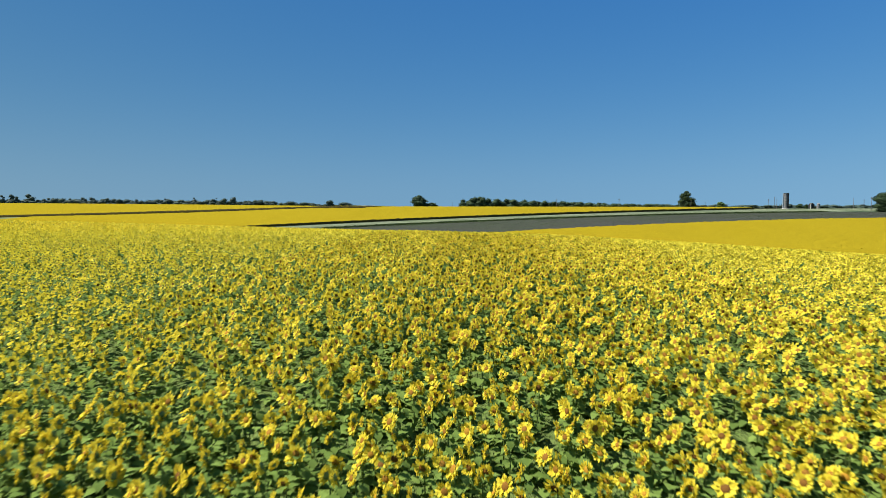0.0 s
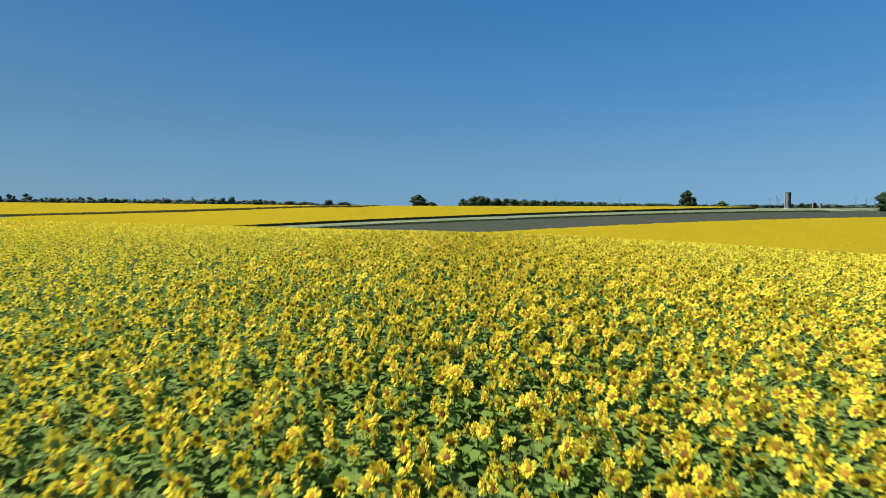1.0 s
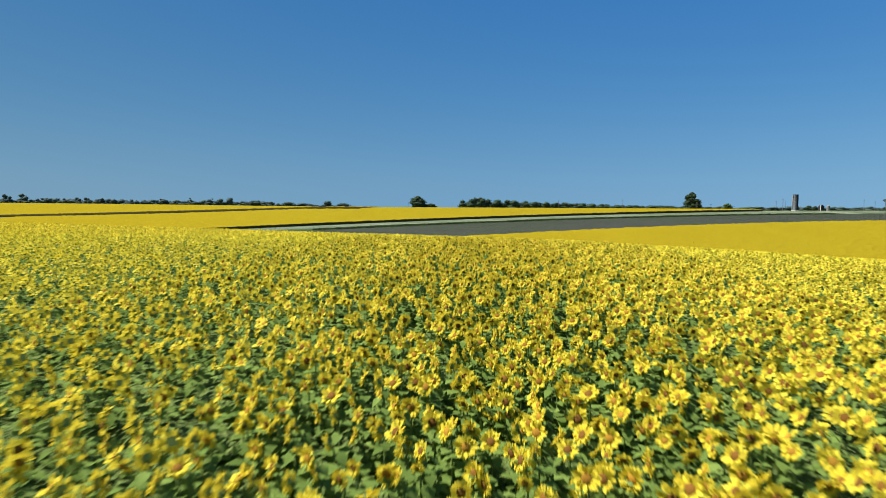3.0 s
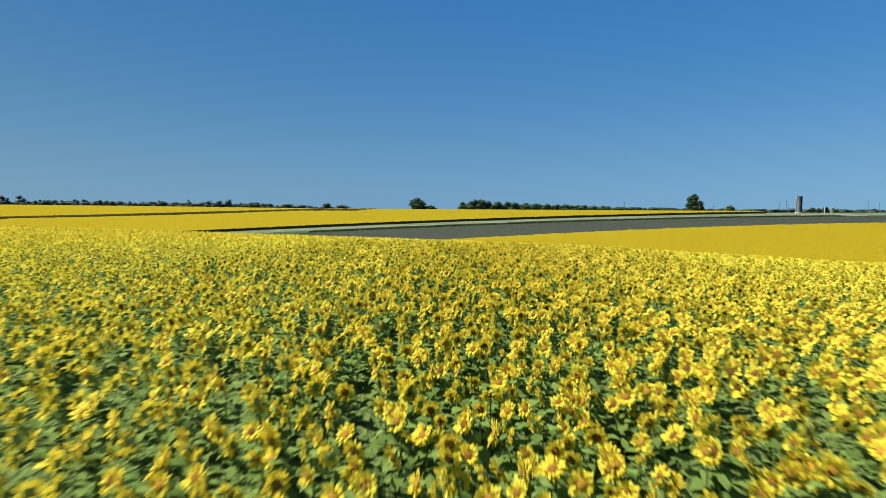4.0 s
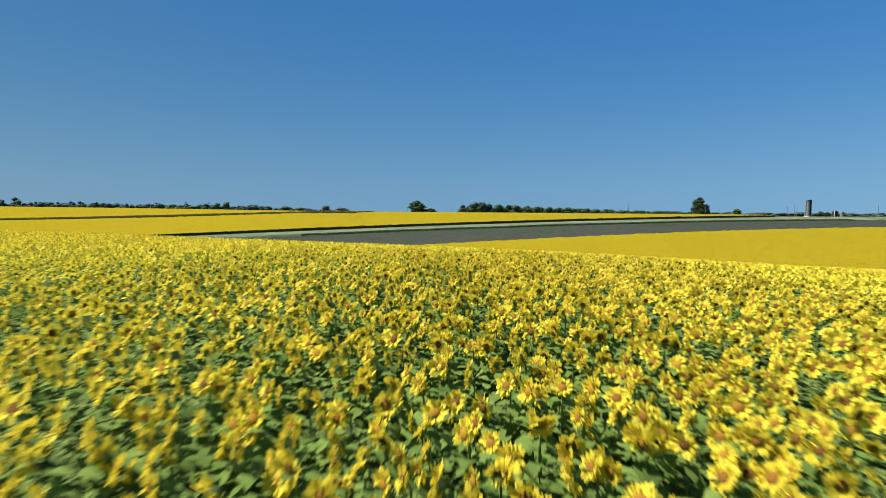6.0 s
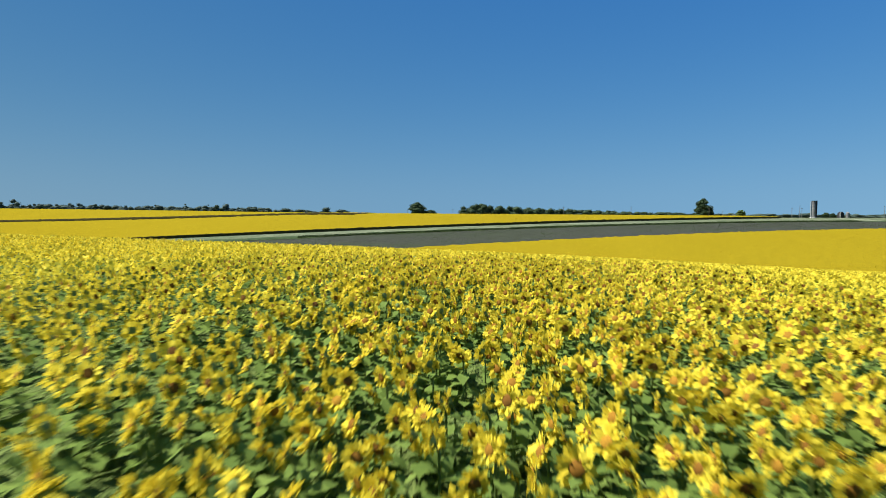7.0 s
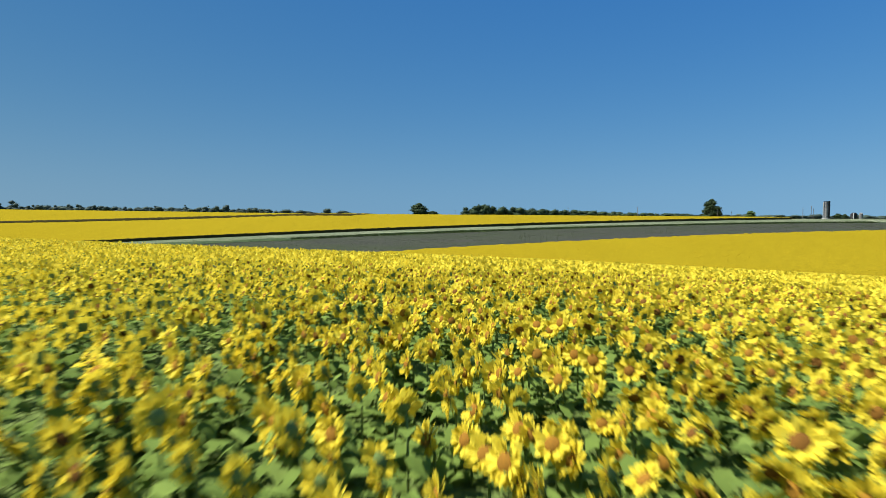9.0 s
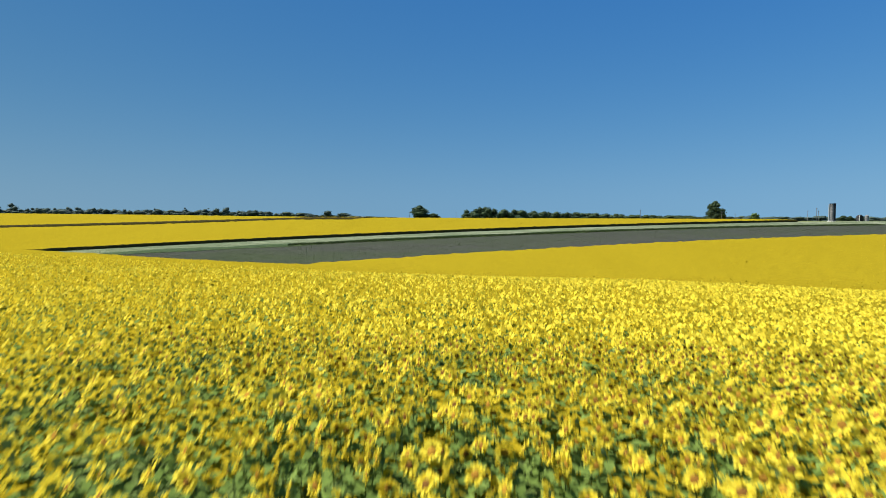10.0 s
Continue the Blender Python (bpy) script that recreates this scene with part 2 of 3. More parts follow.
concrete_mat = plain("weathered_concrete", (0.13, 0.132, 0.135), (0.26, 0.258, 0.25), 0.7, 0.9)
slab_mat = plain("pale_concrete", (0.50, 0.48, 0.44), (0.66, 0.64, 0.6), 0.8, 0.9)
steel_mat = plain("galvanised_steel", (0.32, 0.33, 0.34), (0.5, 0.51, 0.52), 2.0, 0.5, 0.6)
wood_mat = plain("grey_timber", (0.10, 0.095, 0.09), (0.19, 0.18, 0.17), 2.0, 0.9)
dark_mat = plain("dark_boards", (0.018, 0.018, 0.02), (0.04, 0.04, 0.042), 1.0, 0.8)
white_mat = plain("white_boards", (0.62, 0.62, 0.6), (0.8, 0.8, 0.78), 1.0, 0.7)


# ---- mesh building ----
def mesh_of(name, verts, tris, mats, index=None):
    """A mesh of triangles from arrays."""
    me = bpy.data.meshes.new(name)
    verts, tris = np.asarray(verts, np.float32), np.asarray(tris, np.int32)
    me.vertices.add(len(verts))
    me.vertices.foreach_set("co", verts.ravel())
    me.loops.add(tris.size)
    me.loops.foreach_set("vertex_index", tris.ravel())
    me.polygons.add(len(tris))
    me.polygons.foreach_set("loop_start", np.arange(0, tris.size, 3, dtype=np.int32))
    if index is not None:
        me.polygons.foreach_set("material_index", np.asarray(index, np.int32))
    for m in mats:
        me.materials.append(m)
    me.update(calc_edges=True)
    return me


def part(name, bm, mat, parent, label=""):
    me = bpy.data.meshes.new(name)
    bm.to_mesh(me)
    bm.free()
    me.materials.append(mat)
    ob = new(name, me)
    ob.parent = parent
    return tagged(ob, label) if label else ob


def thing(name, x, y, label, category, group="", z=None, turn=0.0):
    e = new(name)
    e.matrix_world = pose(x, y, float(land(x, y)) if z is None else z, 0, 0, turn)
    return tagged(e, label, category, group)


def tube(bm, r0, r1, z0, z1, n=16, x=0.0, y=0.0):
    m = Matrix.Translation((x, y, (z0 + z1) / 2))
    bmesh.ops.create_cone(bm, cap_ends=True, segments=n, radius1=r0, radius2=r1, depth=z1 - z0, matrix=m)


def block(bm, x0, x1, y0, y1, z0, z1, bevel=0.0):
    g = bmesh.ops.create_cube(bm, size=1, matrix=Matrix.Translation(((x0 + x1) / 2, (y0 + y1) / 2, (z0 + z1) / 2)) @ Matrix.Diagonal((x1 - x0, y1 - y0, z1 - z0, 1)))
    if bevel:
        es = list({e for v in g["verts"] for e in v.link_edges})
        bmesh.ops.bevel(bm, geom=es, offset=bevel, segments=1, affect="EDGES")


def strip(name, low, high, xs, ny, rise, mat, wobble=0.0, skirt=None):
    """A sheet that follows the land between two lines; skirt: its sides go down to the ground."""
    t = np.linspace(0, 1, ny)
    X = np.repeat(xs[:, None], ny, 1)
    Y = low(xs)[:, None] * (1 - t) + high(xs)[:, None] * t
    Z = land(X, Y) + (rise(X, Y) if callable(rise) else rise)
    if wobble:
        Z = Z + np.random.default_rng(5).normal(0, wobble, Z.shape)
    if skirt:
        X, Y = np.pad(X, 1, mode="edge"), np.pad(Y, 1, mode="edge")
        Z = np.pad(Z, 1, mode="edge")
        g = land(X, Y) + 0.02
        for sl in ((0, slice(None)), (-1, slice(None)), (slice(None), 0), (slice(None), -1)):
            Z[sl] = g[sl]
    a, b = X.shape
    v = np.stack([X, Y, Z], -1).reshape(-1, 3)
    i = np.arange(a * b).reshape(a, b)
    q = np.stack([i[:-1, :-1], i[1:, :-1], i[1:, 1:], i[:-1, 1:]], -1).reshape(-1, 4)
    side, mats = None, [mat]
    if skirt:
        f = np.zeros((a - 1, b - 1), int)
        f[0], f[-1], f[:, 0], f[:, -1] = 1, 1, 1, 1
        side, mats = np.tile(f.ravel(), 2), [mat, skirt]
    return new(name, mesh_of(name, v, np.concatenate([q[:, :3], q[:, [0, 2, 3]]]), mats, side))


def spread(*spans):
    """Coordinates in stretches (from, to, step)."""
    return np.concatenate([np.arange(a, b, d) for a, b, d in spans])


# ---- ground ----
gx = spread((-3600, -900, 150), (-900, -240, 20), (-240, -60, 6), (-60, 70, 3.0), (70, 300, 6), (300, 900, 20), (900, 3601, 150))
gy = spread((-700, -60, 40), (-60, 140, 3.0), (140, 640, 6), (640, 1100, 23), (1100, 4500, 170))
GX, GY = np.meshgrid(gx, gy, indexing="ij")
GZ = land(GX, GY)
gi = np.arange(GX.size).reshape(GX.shape)
gq = np.stack([gi[:-1, :-1], gi[1:, :-1], gi[1:, 1:], gi[:-1, 1:]], -1).reshape(-1, 4)
mid = (GX.ravel()[gq].mean(1), GY.ravel()[gq].mean(1))
beyond = (mid[1] > edge_pale(mid[0]) + 2).astype(int)
ground = new("ground", mesh_of("ground", np.stack([GX, GY, GZ], -1).reshape(-1, 3), np.concatenate([gq[:, :3], gq[:, [0, 2, 3]]]), [soil_mat, meadow_mat], np.tile(beyond, 2)))
tagged(ground, "rolling brown farm soil and rough grass under the crops", "ground", kind="structure")

xs_ = spread((-330, 560, 4))
tagged(strip("bare_field", lambda x: edge_one(x) - 0.5, lambda x: edge_pale(x) + 1, xs_, 26, 0.05, bare_mat), "grey-brown bare strip of tilled soil between the crops", "field", kind="structure")
xp_ = spread((-330, 640, 4))
tagged(strip("grass_strip", edge_pale, lambda x: np.maximum(edge_two(x) + 2, edge_pale(x) + 0.5), xp_, 22, 0.08, pale_mat), "pale grey-green strip of dry grass beside the sunflowers", "grass", kind="structure")
tagged(strip("weed_edge", lambda x: edge_pale(x) - 5 - 2.2 * np.sin(x * 0.13) * np.sin(x * 0.037), lambda x: edge_pale(x) + 2 + (13 + 8 * np.sin(x * 0.11 + 1) * np.sin(x * 0.043) + 1.5 * np.sin(x * 0.31)) * np.clip(1.1 - x / 230, 0.2, 1), xp_, 6, 0.14, weed_mat), "dark green ragged weeds along the bare strip", "weeds", kind="structure")
tagged(strip("field_margin", lambda x: edge_one(x) - 0.4, lambda x: edge_one(x) + 3.5 + 1.2 * np.sin(x * 0.21), xs_, 4, 0.10, dry_mat), "dry brown field margin behind the sunflowers", "field", kind="structure")
xr_ = spread((236, 640, 4))
tagged(strip("meadow", lambda x: edge_two(x) + 1.0, lambda x: edge_two(x) * 0 + 700, xr_, 30, 0.06, meadow_mat), "rough green and straw-coloured grass round the silo", "grass", kind="structure")

# ---- sunflowers ----
rng = np.random.default_rng(11)
ROW = np.array((-0.37, 0.93)) / math.hypot(0.37, 0.93)       # along a row
ACROSS = np.array((ROW[1], -ROW[0]))


def fan_leaf(length, width):
    """A heart-shaped leaf along +x, folded at its rib and drooping."""
    rib = [(0, 0, 0), (0.45, 0, 0.05), (1.0, 0, -0.14)]
    side = [(0.06, 0.36, 0.06), (0.48, 0.46, 0.09)]
    v = [(x * length, y * width, z * length) for x, y, z in rib + side + [(x, -y, z) for x, y, z in side]]
    t = []
    for o, flip in ((3, False), (5, True)):
        f = [(0, 1, o), (1, o + 1, o), (1, 2, o + 1)]
        t += [(a, c, b) if flip else (a, b, c) for a, b, c in f]
    return np.array(v), np.array(t)


def turn_z(a):
    c, s = math.cos(a), math.sin(a)
    return np.array(((c, -s, 0), (s, c, 0), (0, 0, 1)))


def turn_y(a):
    c, s = math.cos(a), math.sin(a)
    return np.array(((c, 0, s), (0, 1, 0), (-s, 0, c)))


def join(pieces):
    """Pieces (verts, tris, material index) into one set of arrays."""
    V, T, M, o = [], [], [], 0
    for v, t, m in pieces:
        V.append(v), T.append(t + o), M.append(np.full(len(t), m))
        o += len(v)
    return np.concatenate(V), np.concatenate(T), np.concatenate(M)


def petal_ring(r, count, R, inner=0.40, lift=0.25, wide=0.15, seed=0):
    """Pointed petals round a disc that looks along +x."""
    g = np.random.default_rng(seed)
    out = []
    for k in range(count):
        a = 2 * math.pi * (k + g.uniform(-0.3, 0.3)) / count
        L, w, up = R * g.uniform(0.80, 1.10), wide * R * g.uniform(0.8, 1.2), lift * g.uniform(-0.6, 1.3)
        twist = g.uniform(-0.7, 0.7)
        d, s = np.array((0, math.cos(a), math.sin(a))), np.array((0, -math.sin(a), math.cos(a)))
        ax = np.array((1.0, 0, 0))
        base, tip = d * R * inner, d * L + ax * up * R * 0.5
        m = d * (R * inner + L) * 0.55 + ax * up * R * 0.42
        out.append((np.array((base, m + s * w + ax * twist * w, tip, m - s * w - ax * twist * w)), np.array(((0, 1, 2), (0, 2, 3))), 0))
    return out


def disc_cap(R, n=10, seed=0):
    """Domed disc with a darker middle, looking along +x."""
    a = np.arange(n) * 2 * math.pi / n
    rim = np.stack([np.full(n, 0.01), np.cos(a) * R, np.sin(a) * R], 1)
    mid_ = np.stack([np.full(n, 0.03), np.cos(a) * R * 0.55, np.sin(a) * R * 0.55], 1)
    v = np.concatenate([rim, mid_, [(0.022, 0, 0)]])
    i = np.arange(n)
    j = (i + 1) % n
    t = np.concatenate([np.stack([i, j, j + n], 1), np.stack([i, j + n, i + n], 1), np.stack([i + n, j + n, np.full(n, 2 * n)], 1)])
    return v, t, 1


def bracts(R, n=8):
    """Green back of a head."""
    a = np.arange(n) * 2 * math.pi / n
    rim = np.stack([np.zeros(n), np.cos(a) * R, np.sin(a) * R], 1)
    v = np.concatenate([rim, [(-0.05, 0, 0)]])
    i = np.arange(n)
    return v, np.stack([(i + 1) % n, i, np.full(n, n)], 1), 3


def stem_piece(h, r=0.014):
    v, t = [], []
    for k, (z, x) in enumerate(((h * 0.3 if r < 0.012 else 0, 0), (h * 0.93, 0.02), (h, 0.07))):
        for q in range(3):
            a = q * 2.0944
            v.append((x + r * math.cos(a), r * math.sin(a), z))
    for k in range(2):
        for q in range(3):
            a, b = k * 3 + q, k * 3 + (q + 1) % 3
            t += [(a, b, b + 3), (a, b + 3, a + 3)]
    return np.array(v), np.array(t), 3


HEAD_R = 0.144
PLANT_H = 1.46


def head_set(level, seed):
    """A flower head, from 0 (every petal) to 4 (a far fleck with its green back)."""
    back = np.array(((-0.012, -0.5, -0.5), (-0.012, 0.5, -0.5), (-0.012, 0.5, 0.5), (-0.012, -0.5, 0.5))) * (1, HEAD_R, HEAD_R)
    quad = np.array(((0, 1, 2), (0, 2, 3)))
    if level == 0:
        p = petal_ring(0, 23, HEAD_R * 1.12, wide=0.17, inner=0.32, lift=0.50, seed=seed) + petal_ring(0, 13, HEAD_R * 0.95, wide=0.19, inner=0.28, lift=0.85, seed=seed + 9)
        return join(p + [disc_cap(HEAD_R * 0.43, 7), bracts(HEAD_R * 0.42, 6)])
    if level == 1:
        p = petal_ring(0, 15, HEAD_R * 1.12, inner=0.26, wide=0.225, lift=0.75, seed=seed)
        a = np.arange(5) * 1.2566
        fan = np.concatenate([np.stack([np.full(5, 0.012), np.cos(a) * HEAD_R * 0.46, np.sin(a) * HEAD_R * 0.46], 1), [(0.03, 0, 0)]])
        return join(p + [(fan, np.array([(k, (k + 1) % 5, 5) for k in range(5)]), 1), (back * (1, 0.8, 0.8), quad, 3)])
    if level == 2:
        p = petal_ring(0, 8, HEAD_R * 1.12, inner=0.22, wide=0.28, lift=0.85, seed=seed)
        return join(p + [(back * (-2.2, 0.46, 0.46), quad, 1), (back * (1, 0.55, 0.55), quad, 3)])
    p = petal_ring(0, 4, HEAD_R * 1.12, inner=0.0, wide=0.5, lift=0.4, seed=seed)
    return join(p + [(back * (1.5, 0.42, 0.42), quad, 3)])


def foliage_set(level, seed):
    g = np.random.default_rng(seed + 40)
    out = []
    count = (11, 6, 4, 2)[level]
    for k in range(count):
        hgt = PLANT_H * ((0.965, 0.94, 0.87, 0.80)[level] - 0.50 * (k / count) ** 1.1)
        size = (0.12 + 0.10 * min(1, k / 4)) * g.uniform(0.75, 1.25) * (1.0, 1.15, 1.3, 1.6)[level]
        a = k * 2.4 + g.uniform(-0.4, 0.4)
        v, t = fan_leaf(size, size * 0.95)
        if level == 1:
            v = v[[0, 1, 2, 4, 6]]
            t = np.array(((0, 1, 3), (1, 2, 3), (0, 4, 1), (1, 4, 2)))
        if level > 1:
            v = v[[0, 2, 4, 6]]
            t = np.array(((0, 1, 2), (0, 3, 1)))
        v = v @ turn_y(g.uniform(-0.35, 0.70) + (0.0, 0.1, 0.35, 0.5)[level]).T
        v = v + (0.05, 0, 0)
        out.append((v @ turn_z(a).T + (0, 0, hgt), t, 2))
    if level == 0:
        out.append(stem_piece(PLANT_H))
    return join(out)


FACE = math.atan2(-0.38, -0.925)      # the way the heads look


def head_turns(n, g):
    """Where each head looks: way on the ground, and how far it nods."""
    az = FACE + g.normal(0, 0.6, n)
    el = g.normal(0.08, 0.36, n)
    ca, sa, ce, se = np.cos(az), np.sin(az), np.cos(el), np.sin(el)
    fx = np.stack([ca * ce, sa * ce, se], 1)
    fy = np.stack([-sa, ca, np.zeros(n)], 1)
    fz = np.cross(fx, fy)
    return az, np.stack([fx, fy, fz], 2)


def lay(sets, pick, turns, size, at):
    """Copies of arrays, each turned, sized and set down, as one set."""
    V, T, M, o = [], [], [], 0
    for k, (v, t, m) in enumerate(sets):
        s = pick == k
        if not s.any():
            continue
        w = np.einsum("nij,vj->nvi", turns[s], v) * size[s][:, None, None] + at[s][:, None, :]
        n = len(w)
        V.append(w.reshape(-1, 3))
        T.append((t[None] + (np.arange(n) * len(v))[:, None, None]).reshape(-1, 3) + o)
        M.append(np.tile(m, n))
        o += n * len(v)
    return np.concatenate(V), np.concatenate(T), np.concatenate(M)


def stand(y0, y1, row=0.60, step=0.242):
    """Plants in rows over the near field, inside the wedge that opens ahead of the start."""
    lim = 0.86 * y1 + 6
    u = np.arange(-lim * 1.4, lim * 1.4, row)
    v = np.arange(y0 - lim * 0.6 - 5, y1 + lim * 0.6 + 5, step)
    U, W = np.meshgrid(u, v, indexing="ij")
    W = W + rng.uniform(-0.35, 0.35, W.shape) * step + rng.uniform(0, step, len(u))[:, None]
    U = U + rng.normal(0, 0.25, U.shape)
    x = U * ACROSS[0] + W * ROW[0]
    y = U * ACROSS[1] + W * ROW[1]
    k = (y >= y0) & (y < y1) & (np.abs(x) < 0.80 * y + 4) & (y < edge_one(x)) & (rng.random(x.shape) < 0.93)
    return x[k], y[k]


def track_x(y):      # plan line under the flight
    return 0.083 * y


def plants(name, level, x, y, label, part_of=1.0):
    n = len(x)
    size = np.clip(rng.normal(1.0, 0.10, n), 0.72, 1.25) * part_of
    high = np.clip(rng.normal(1.0, 0.06, n), 0.82, 1.13)
    az, ht = head_turns(n, rng)
    base = np.stack([x, y, land(x, y)], 1)
    up = np.zeros((n, 3))
    up[:, 2] = PLANT_H * high * (1.0, 1.0, 1.0, 0.95, 0.92)[level]
    reach = np.stack([np.cos(az) * 0.09, np.sin(az) * 0.09, np.zeros(n)], 1)
    a = lay([head_set(level, k) for k in range(5)], rng.integers(0, 5, n), ht, size * np.where(rng.random(n) < 0.07, 0.7, 1.0), base + up + reach)
    if level == 4:      # far off only the heads show above the closed crowns
        return tagged(new(name, mesh_of(name, *a[:2], PLANT, a[2])), label, "sunflowers", kind="stuff")
    ft = np.zeros((n, 3, 3))
    fa = az + (0 if level == 0 else rng.uniform(0, 6.28, n))
    ft[:, 0, 0], ft[:, 0, 1], ft[:, 1, 0], ft[:, 1, 1], ft[:, 2, 2] = np.cos(fa), -np.sin(fa), np.sin(fa), np.cos(fa), 1
    b = lay([foliage_set(level, k) for k in range(5)], rng.integers(0, 5, n), ft, high, base)
    V, T, M = np.concatenate([a[0], b[0]]), np.concatenate([a[1], b[1] + len(a[0])]), np.concatenate([a[2], b[2]])
    ob = new(name, mesh_of(name, V, T, PLANT, M))
    return tagged(ob, label, "sunflowers", kind="stuff")


x_, y_ = stand(-5.0, 92)
d_ = np.abs(x_ - track_x(y_))
near = ((d_ < 4.0) & (y_ < 68)) | (y_ < 12)
single = (d_ < 1.35) & (y_ > 45.6) & (y_ < 62)
middle = ~near & (d_ < 11.5) & (y_ < 76)
outer = ~near & ~middle & (y_ < 56)
distant = ~near & ~middle & ~outer
plants("sunflowers", 0, x_[near & ~single], y_[near & ~single], "dense rows of blooming yellow sunflowers with broad green leaves")
plants("sunflowers", 1, x_[middle], y_[middle], "blooming sunflowers with yellow heads above dark green leaves")
plants("sunflowers", 2, x_[outer], y_[outer], "blooming sunflowers in the outer rows of the field", 0.95)
plants("sunflowers", 3, x_[distant], y_[distant], "blooming sunflowers over the brow of the field", 0.93)
xf, yf = stand(92, 150, 0.80, 0.48)
plants("sunflowers", 4, xf, yf, "distant blooming sunflowers on the falling slope", 1.08)
SINGLE = (x_[single], y_[single])
tagged(strip("sunflower_leaves", lambda x: np.maximum(-5.5, (np.abs(x) - 5) / 0.8), lambda x: np.maximum(82, (np.abs(x) - 5) / 0.8 + 1), spread((-72, 72.5, 1.0)), 110, 0.80, under_mat, 0.12), "shaded lower leaves under the sunflower heads", "leaves", kind="stuff")


def far_heads(low, high, x0, x1, count, rise, size, label):
    """Clusters of heads over a far field, all turned the same way."""
    x = rng.uniform(x0, x1, count)
    y0, y1 = low(x), high(x)
    y = y0 + (y1 - y0) * rng.random(count)
    k = y1 > y0 + 1
    x, y = x[k], y[k]
    n = len(x)
    ht = head_turns(n, rng)[1]
    at = np.stack([x, y, land(x, y) + rise + rng.normal(0, 0.08, n)], 1)
    yellow = np.array(((0, -0.9, -0.3), (0, 0.2, -1.0), (0, 0.9, 0.3), (0, -0.2, 1.0)))
    fleck = yellow, np.array(((0, 1, 2), (0, 2, 3))), np.zeros(2, int)
    a = lay([fleck], np.zeros(n, int), ht, size * rng.uniform(0.7, 1.3, n), at)
    return tagged(new("sunflowers", mesh_of("sunflowers", *a[:2], [cluster_mat], a[2])), label, "sunflowers", kind="stuff")


far_heads(lambda x: np.maximum(150.0, np.abs(x) * 1.12), edge_one, -60, 330, 9000, 1.19, 0.13, "far sunflowers in full bloom beyond the dip")
far_heads(edge_two, back_two, -330, 250, 12000, 1.58, 0.20, "far sunflower heads over the middle field")
far_heads(edge_three, lambda x: edge_three(x) + 60, -520, -52, 6000, 2.12, 0.20, "far sunflower heads over the field before the trees")

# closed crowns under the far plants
tagged(strip("sunflower_canopy", lambda x: np.maximum(64, np.abs(x) * 0.9), lambda x: np.maximum(edge_one(x) - 0.5, np.maximum(64, np.abs(x) * 0.9) + 0.5), spread((-150, 420, 2.0)), 120, lambda x, y: 0.84 + 0.28 * np.clip((y - 64) / 24, 0, 1), crown_mat, 0.11, shaded_stalk_mat), "closed yellow and green crowns of the sunflower field", "sunflowers", kind="stuff")
def beside(x):
    return np.maximum(-59.0, np.minimum(np.minimum((np.abs(x) - 4.5) / 0.8, np.maximum(64, np.abs(x) * 0.9)), edge_one(x)) - 0.6)


tagged(strip("sunflower_canopy", lambda x: x * 0 - 60.0, beside, spread((-330, -100, 5), (-100, 100, 1.2), (100, 421, 5)), 60, 1.25, side_mat, 0.10, shaded_stalk_mat), "wide sunflower field to both sides and behind", "sunflowers", kind="stuff")
tagged(strip("sunflower_canopy", edge_two, back_two, spread((-330, 250, 1.6)), 70, 1.55, crown_mat, 0.12, shaded_stalk_mat), "yellow sunflower field with a dark shaded front edge", "sunflowers", kind="stuff")
tagged(strip("sunflower_canopy", edge_three, lambda x: edge_three(x) + 110, spread((-640, -52, 2.0)), 50, 2.1, crown_mat, 0.10, shaded_stalk_mat), "yellow sunflower field on the rise before the trees", "sunflowers", kind="stuff")


# ---- tufts on the bare strip and the grass ----
def tufts(name, low, high, x0, x1, count, size, mat, label, seed):
    """Low ragged plants strewn over a strip, three blades each."""
    g = np.random.default_rng(seed)
    x = g.uniform(x0, x1, count)
    y0, y1 = low(x), high(x)
    y = y0 + (y1 - y0) * g.random(count)
    k = y1 > y0 + 1
    x, y = x[k], y[k]
    n = len(x)
    blades = []
    for a in (0.2, 2.3, 4.4):
        c, d = math.cos(a), math.sin(a)
        blades.append((np.array(((-d * 0.3, c * 0.3, 0), (d * 0.3, -c * 0.3, 0), (c * 0.7, d * 0.7, 0.9))), np.array(((0, 1, 2),)), 0))
    turn = g.uniform(0, 6.28, n)
    tm = np.zeros((n, 3, 3))
    tm[:, 0, 0], tm[:, 0, 1], tm[:, 1, 0], tm[:, 1, 1], tm[:, 2, 2] = np.cos(turn), -np.sin(turn), np.sin(turn), np.cos(turn), 1
    a = lay([join(blades)], np.zeros(n, int), tm, size * g.uniform(0.5, 1.4, n), np.stack([x, y, land(x, y) + 0.05], 1))
    return tagged(new(name, mesh_of(name, *a[:2], [mat], a[2])), label, "weeds", kind="stuff")


tuft_mat = foliage("tuft", ((0.0, (0.034, 0.050, 0.018)), (0.5, (0.060, 0.082, 0.032)), (1.0, (0.105, 0.120, 0.060))), 0.8, 0.25, 0.3)
straw_mat = foliage("straw", ((0.0, (0.12, 0.15, 0.085)), (0.5, (0.18, 0.205, 0.13)), (1.0, (0.26, 0.275, 0.185))), 0.8, 0.25, 0.3)
tufts("weeds", lambda x: edge_one(x) + 1, edge_pale, -120, 420, 16000, 0.26, tuft_mat, "small green weeds scattered over the bare soil", 61)
hedge_mat = foliage("rank_weeds", ((0.0, (0.022, 0.038, 0.012)), (0.5, (0.038, 0.060, 0.020)), (1.0, (0.064, 0.090, 0.032))), 0.8, 0.2, 0.3)
